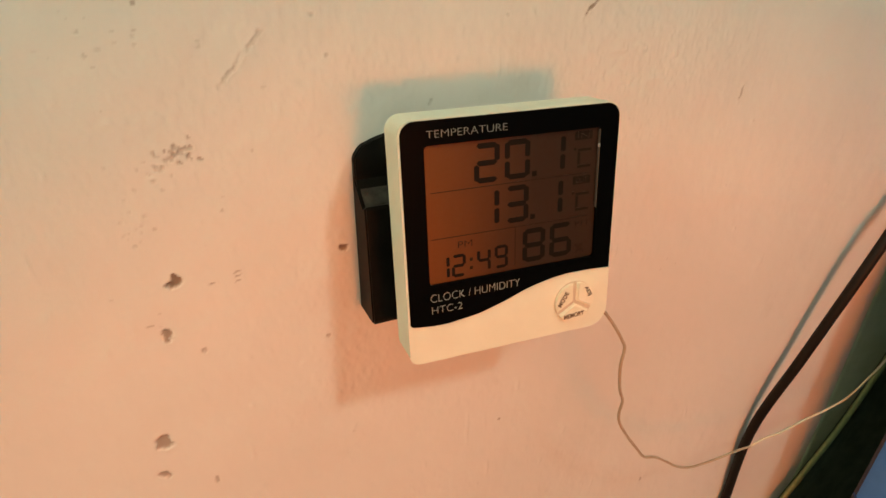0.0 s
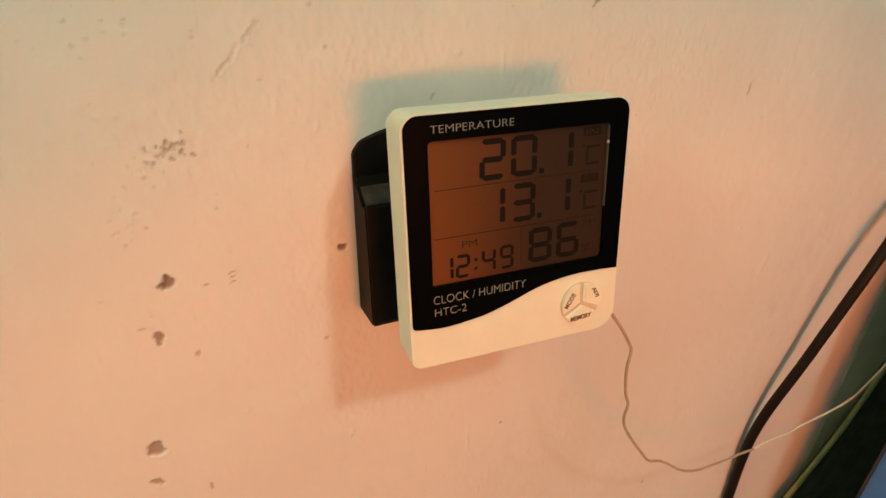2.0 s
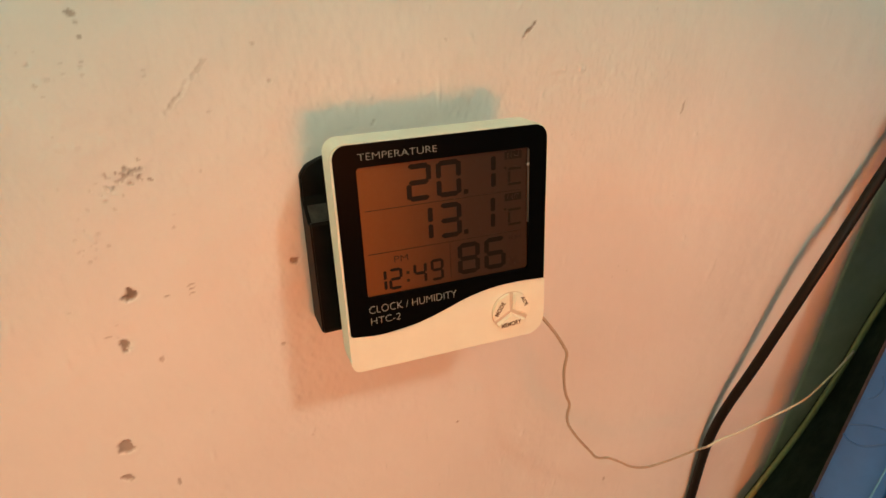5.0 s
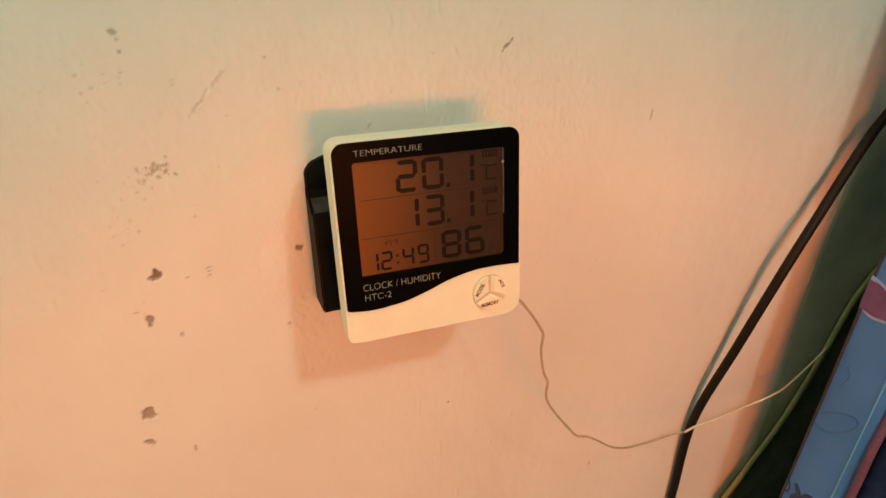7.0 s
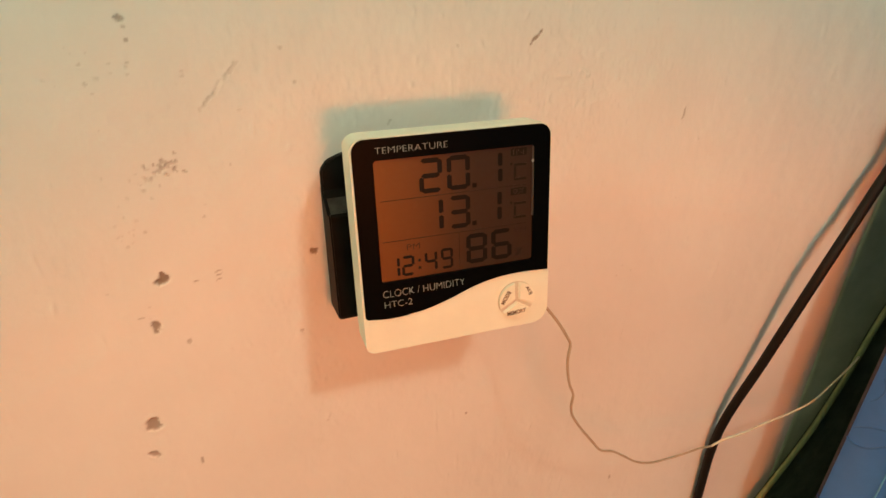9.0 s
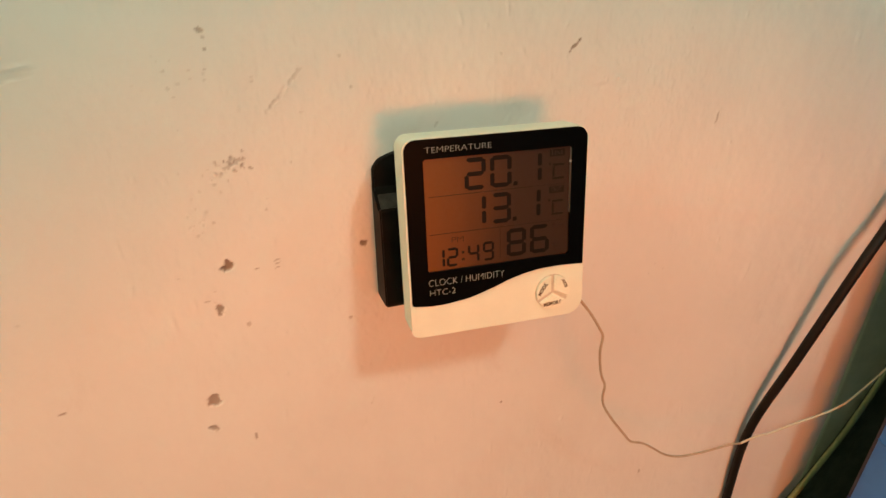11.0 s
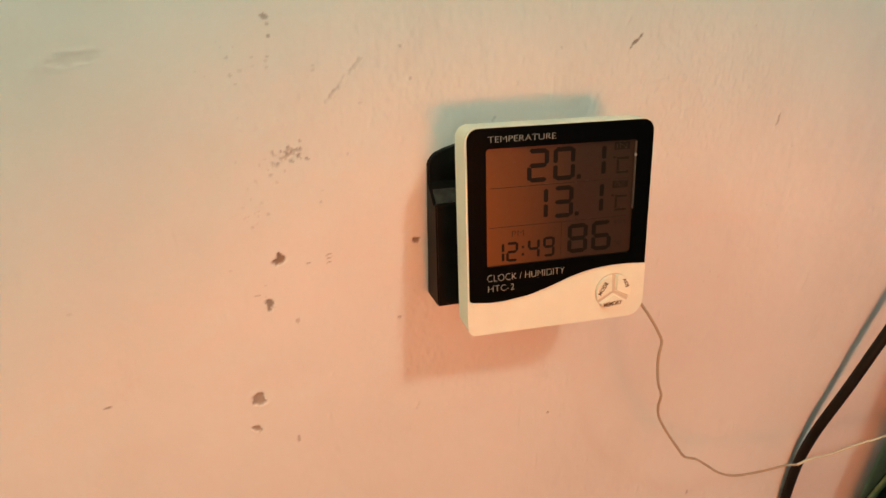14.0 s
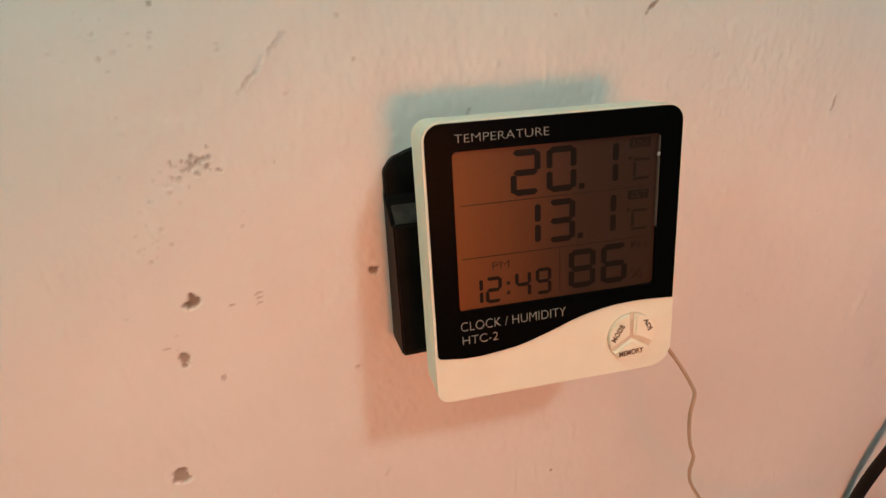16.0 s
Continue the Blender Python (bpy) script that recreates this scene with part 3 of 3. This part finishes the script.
    words("%", 31.2, -27.6, 4.8, 4.0, FAINT, screen, lift=0.0004)
    slab("rule", -35.0, 37.4, 8.35, 8.65, FAINT)
    slab("rule", -35.4, 37.2, -11.15, -10.85, FAINT)
    slab("rule", 1.9, 2.2, -28.5, -11.0, FAINT)
    part("glare_lip", box(40.9 * mm, 41.3 * mm, 0.0, 0.0012, -8 * mm, 26 * mm), EDGE, root, "pale glass edge")
    speck = bmesh.new()
    bmesh.ops.create_icosphere(speck, subdivisions=2, radius=0.0007)
    part("speck", moved(speck, pose(0.0405, -0.0004, 0.0195) @ Matrix.Diagonal((1, 0.5, 1.2, 1))), PRINT, root, "pale paint speck", True)
    # printing on the panel
    words("TEMPERATURE", -35.5, 29.9, 33.6, 2.8, PRINT, root)
    words("CLOCK / HUMIDITY", -36.6, -38.7, 41.0, 3.5, PRINT, root)
    words("HTC-2", -36.2, -44.2, 13.6, 3.3, PRINT, root)
    # round key pad, cut in three
    cx, cz, r = 32.4, -52.0, 10.0
    hollow = prism([((cx + 10.0 * math.cos(radians(a))) * mm, (cz + 10.0 * math.sin(radians(a))) * mm) for a in range(0, 360, 9)], 0.0005, 0.0)
    part("key_well", hollow, GROOVE, root, "round recess with its shade put into the colour")
    for a0, a1, text, tu, tv, turn, width in ((90, 210, "MODE", 25.0, -53.2, -58, 7.6), (-30, 90, "ADJ", 36.3, -45.6, 60, 5.4), (210, 330, "MEMORY", 26.9, -59.9, -4, 10.4)):
        half = radians((a0 + a1) / 2)
        ox, oz = cx + 0.9 * math.cos(half), cz + 0.9 * math.sin(half)
        pts = [(ox, oz)] + [(ox + (r - 1.0) * math.cos(radians(a)), oz + (r - 1.0) * math.sin(radians(a))) for a in np.linspace(a0 + 1.5, a1 - 1.5, 13)]
        key = prism([(x * mm, z * mm) for x, z in pts], 0.0016, 0.0014)
        bmesh.ops.bevel(key, geom=[e for e in key.edges if max(v.co.y for v in e.verts) < -0.0008], offset=0.0008, segments=3, affect="EDGES")
        key = part("key", key, BUTTON, root, "cream rubber key")
        words(text, tu, tv, width, 2.3, INK, key, lift=0.0015, turn=turn, thin=0.012)
    part("jack", box(48.5 * mm, 52.5 * mm, 6 * mm, 11 * mm, -60.5 * mm, -57.0 * mm, 0.6 * mm), WHITE, root)
    return root


thermometer_clock()

# ---- cables ----
def probe_wire():
    root = tagged(new("probe_wire"), "thin kinked beige sensor wire hanging from the clock", "wire")
    near_end = [(0.1035, -0.052, 1.2820), (0.1075, -0.057, 1.2775), (0.1125, -0.058, 1.2710), (0.1195, -0.059, 1.2612), (0.1258, -0.060, 1.2505), (0.1284, -0.060, 1.2445), (0.1278, -0.060, 1.234), (0.130, -0.059, 1.222), (0.133, -0.058, 1.212),
                (0.137, -0.057, 1.203), (0.138, -0.055, 1.192), (0.141, -0.054, 1.182), (0.150, -0.053, 1.167), (0.162, -0.051, 1.150), (0.171, -0.050, 1.138), (0.182, -0.049, 1.132), (0.194, -0.048, 1.122), (0.206, -0.048, 1.112),
                (0.221, -0.047, 1.104), (0.240, -0.045, 1.099), (0.255, -0.044, 1.097), (0.275, -0.042, 1.094), (0.291, -0.039, 1.088)]
    far_end = [(0.291, -0.039, 1.088), (0.308, -0.037, 1.088), (0.326, -0.036, 1.086), (0.356, -0.033, 1.085), (0.389, -0.030, 1.083), (0.418, -0.027, 1.084), (0.440, -0.024, 1.092), (0.463, -0.020, 1.101), (0.483, -0.0150, 1.107)]
    # one wire in two colours: darker near the clock, paler beyond
    part("lead", tube(near_end, 0.00085, 8, 4), WIRE, root, "dull beige lead", True)
    part("pale_end", tube(far_end, 0.00095, 8, 4), CREAM, root, "pale cream end", True)


probe_wire()
black = tube([(0.34, -0.006, 0.004), (0.335, -0.006, 0.5), (0.332, -0.006, 0.85), (0.334, -0.006, 0.964), (0.335, -0.008, 1.058), (0.354, -0.017, 1.140), (0.380, -0.024, 1.226), (0.403, -0.021, 1.262), (0.419, -0.020, 1.292), (0.434, -0.019, 1.317), (0.449, -0.017, 1.334), (0.50, -0.012, 1.38), (0.62, -0.008, 1.45), (0.8, -0.008, 1.5)], 0.0039, 12, 8)
tagged(finish("power_cable", black, CABLE, smooth=True), "thick black power cable bowed along the wall", "cable")


# ---- the cloth behind the mattress ----
def hanging_cloth():
    root = new("hanging_cloth")
    tagged(root, "dark green cloth with a yellow hem hanging against wall", "cloth")
    edge = smooth_line([(0.20, -0.012, 0.02), (0.26, -0.012, 0.45), (0.34, -0.012, 0.80), (0.378, -0.012, 0.885), (0.409, -0.012, 0.937), (0.455, -0.012, 1.016), (0.483, -0.012, 1.087), (0.497, -0.012, 1.137), (0.516, -0.012, 1.175), (0.56, -0.012, 1.21), (0.66, -0.012, 1.25)], 8)
    bm, rows = bmesh.new(), []
    for q in edge:
        rows.append([bm.verts.new((q.x + (1.2 - q.x) * k / 12, -0.008 - 0.004 * math.sin(k * 1.9 + q.z * 9) * (k > 0), q.z)) for k in range(13)])
    for a, b in zip(rows, rows[1:]):
        for k in range(12):
            bm.faces.new((a[k], a[k + 1], b[k + 1], b[k]))
    bmesh.ops.solidify(bm, geom=bm.faces[:], thickness=0.0015)
    part("sheet", bm, CLOTH, root, smooth=True)
    # added sheet that stands in for the mattress's shade on the wall
    shade_edge = smooth_line([(0.36, 0, 0.5), (0.40, 0, 0.75), (0.416, 0, 0.881), (0.419, 0, 0.944), (0.424, 0, 1.001), (0.428, 0, 1.073), (0.430, 0, 1.148), (0.433, 0, 1.211), (0.441, 0, 1.281), (0.450, 0, 1.327), (0.47, 0, 1.42), (0.49, 0, 1.55)], 10)
    rng = random.Random(8)
    waves = [(rng.uniform(25, 110), rng.uniform(-70, 70), rng.uniform(0, 6.3), rng.uniform(0.3, 1.0)) for _ in range(9)]
    bm, rows = bmesh.new(), []
    for q in shade_edge:
        row = []
        for k in range(41):
            x = q.x + 0.016 + 0.0055 * k
            crease = sum(a * (1 - abs(math.sin(fx * x + fz * q.z + p))) for fx, fz, p, a in waves) / 9
            row.append(bm.verts.new((x, -0.0013 - 0.0040 * crease * min(1, k / 5), q.z)))
        rows.append(row)
    for a, b in zip(rows, rows[1:]):
        for k in range(40):
            bm.faces.new((a[k], a[k + 1], b[k + 1], b[k]))
    bmesh.ops.solidify(bm, geom=bm.faces[:], thickness=0.0006)
    part("shade_sheet", bm, SHADE_GREEN, root, "creased green sheet standing in for shade on the wall", True)
    part("hem", tube(edge[::4], 0.0042, 8, 4, 0.5), HEM, root, "yellow hem", True)


hanging_cloth()


# ---- the mattress ----
def lean(z):
    return 0.417 + 0.075 * (z - 1.0)


def mattress():
    root = new("mattress")
    tagged(root, "thin blue printed mattress with pink piping standing against wall", "mattress")
    root.matrix_world = pose(-0.0205, -0.014, 0.0)
    height, back, front = 1.75, -0.054, -0.101

    def sheared(bm):
        for v in bm.verts:
            v.co.x += lean(v.co.z)
        return bm

    core = box(0.0, 0.95, front, back, 0.003, height, 0.006, 3)
    bmesh.ops.subdivide_edges(core, edges=[e for e in core.edges if abs(e.verts[0].co.z - e.verts[1].co.z) > 0.5], cuts=60)
    part("border", sheared(core), BLUE, root, "blue glossy printed border", True)
    panel = box(0.012, 0.94, front - 0.016, front + 0.002, 0.01, height - 0.01, 0.008, 3)
    part("top_panel", sheared(panel), NAVY, root, "navy quilted panel", True)
    rng = random.Random(4)
    part("piping", tube([(lean(z) + 0.004 + rng.uniform(-0.0012, 0.0012), front - 0.003 + rng.uniform(-0.001, 0.001), z) for z in np.linspace(0.01, height - 0.01, 60)], 0.0036, 8, 3), PINK, root, "pink piping", True)
    part("back_welt", tube([(lean(z) + 0.0025, back - 0.002, z) for z in np.linspace(0.01, height - 0.01, 14)], 0.0022, 8, 3), MAUVE, root, "grey mauve welt", True)
    part("seam", tube([(lean(z) - 0.0003, -0.0935, z) for z in np.linspace(0.02, height - 0.02, 12)], 0.0007, 6, 3), SEAM, root, "pale blue seam")

    def printed(name, outline, mat, lift):
        """A flat print on the border; outline in (y, z)."""
        bm = bmesh.new()
        a = [bm.verts.new((lean(z) - lift, y, z)) for y, z in outline]
        b = [bm.verts.new((lean(z) + 0.001, y, z)) for y, z in outline]
        bm.faces.new(a)
        for i in range(len(a)):
            j = (i + 1) % len(a)
            bm.faces.new((a[i], a[j], b[j], b[i]))
        return part(name, bm, mat, root)

    def stroke(name, pts, width, mat, lift=0.0006):
        line = smooth_line([(0, y, z) for y, z in pts], 6)
        left, right = [], []
        for i, q in enumerate(line):
            way = (line[min(i + 1, len(line) - 1)] - line[max(i - 1, 0)]).normalized()
            side = Vector((0, -way.z, way.y)) * width / 2 * (0.55 + 0.45 * math.sin(math.pi * i / (len(line) - 1)))
            left.append((q.y + side.y, q.z + side.z))
            right.append((q.y - side.y, q.z - side.z))
        return printed(name, left + right[::-1], mat, lift)

    for z0 in (1.205, 0.73, 1.59):
        rim = [(-0.0545, z0 + 0.002), (-0.0555, z0 - 0.003), (-0.064, z0 - 0.0075), (-0.074, z0 - 0.0065), (-0.083, z0 - 0.004), (-0.079, z0 + 0.004), (-0.073, z0 + 0.013), (-0.066, z0 + 0.021), (-0.0545, z0 + 0.024)]
        rim = [(q.y, q.z) for q in smooth_line([(0, y, z) for y, z in rim], 4)]
        printed("petal_rim", rim, PETAL_RIM, 0.0004)
        inner = [(y * 0.93 - 0.0045, z0 + (z - z0) * 0.84 + 0.0012) for y, z in rim]
        inner = [(max(y, -0.081) if y < -0.06 else -0.0545, z) for y, z in inner]
        printed("petal", inner, PETAL, 0.0008)
    for z0 in (1.001, 0.53, 1.43):
        stroke("swirl", [(-0.056, z0 - 0.006), (-0.062, z0 - 0.004), (-0.072, z0 - 0.003), (-0.082, z0 + 0.003), (-0.093, z0 + 0.008)], 0.0042, SWIRL)
        stroke("swirl", [(-0.066, z0 - 0.001), (-0.0655, z0 + 0.007), (-0.069, z0 + 0.012), (-0.066, z0 + 0.018), (-0.0635, z0 + 0.021)], 0.0048, SWIRL)
        stroke("swirl", [(-0.071, z0 + 0.010), (-0.076, z0 + 0.018), (-0.083, z0 + 0.018), (-0.084, z0 + 0.011), (-0.079, z0 + 0.009)], 0.0046, SWIRL)
        stroke("swirl", [(-0.079, z0 - 0.004), (-0.078, z0 - 0.013), (-0.085, z0 - 0.016), (-0.091, z0 - 0.010), (-0.089, z0 - 0.003)], 0.0046, SWIRL)
        stroke("swirl", [(-0.067, z0 - 0.018), (-0.071, z0 - 0.026), (-0.079, z0 - 0.028)], 0.0034, RIPPLE)
        stroke("swirl", [(-0.082, z0 - 0.006), (-0.090, z0 - 0.004), (-0.096, z0 - 0.001), (-0.099, z0 + 0.006)], 0.0036, SWIRL)
        stroke("swirl", [(-0.085, z0 - 0.030), (-0.092, z0 - 0.027), (-0.095, z0 - 0.020), (-0.092, z0 - 0.014)], 0.0040, SWIRL)
        for step in (0.0, 0.005, 0.010):
            stroke("swirl", [(-0.074 - step * 0.4, z0 - 0.020 - step), (-0.080, z0 - 0.026 - step), (-0.088, z0 - 0.027 - step), (-0.094, z0 - 0.022 - step)], 0.0015, RIPPLE)
        stroke("swirl", [(-0.055, z0 + 0.020), (-0.059, z0 + 0.015), (-0.060, z0 + 0.008), (-0.056, z0 + 0.006)], 0.0016, SWIRL)
    for z0 in (1.098, 0.64, 1.35):
        stroke("ripple", [(-0.057, z0 - 0.010), (-0.064, z0 - 0.012), (-0.074, z0 - 0.008), (-0.085, z0 + 0.004), (-0.088, z0 + 0.013), (-0.083, z0 + 0.016), (-0.070, z0 + 0.010), (-0.059, z0 + 0.001)], 0.0016, RIPPLE)
        stroke("ripple", [(-0.062, z0 + 0.030), (-0.066, z0 + 0.036), (-0.068, z0 + 0.046), (-0.064, z0 + 0.054)], 0.0014, RIPPLE)


mattress()


# ---- added window behind the camera, around the fill light ----
def window():
    root = tagged(new("added_window"), "plain painted window frame added around the fill light", "window", kind="structure")
    for x0, x1, z0, z1 in ((-0.597, -0.545, 1.103, 2.397), (0.945, 0.997, 1.103, 2.397), (-0.545, 0.945, 1.103, 1.155), (-0.545, 0.945, 2.345, 2.397), (0.175, 0.225, 1.155, 2.345)):
        part("window_frame", box(x0, x1, -2.76, -2.71, z0, z1, 0.004), FRAME, root)


window()
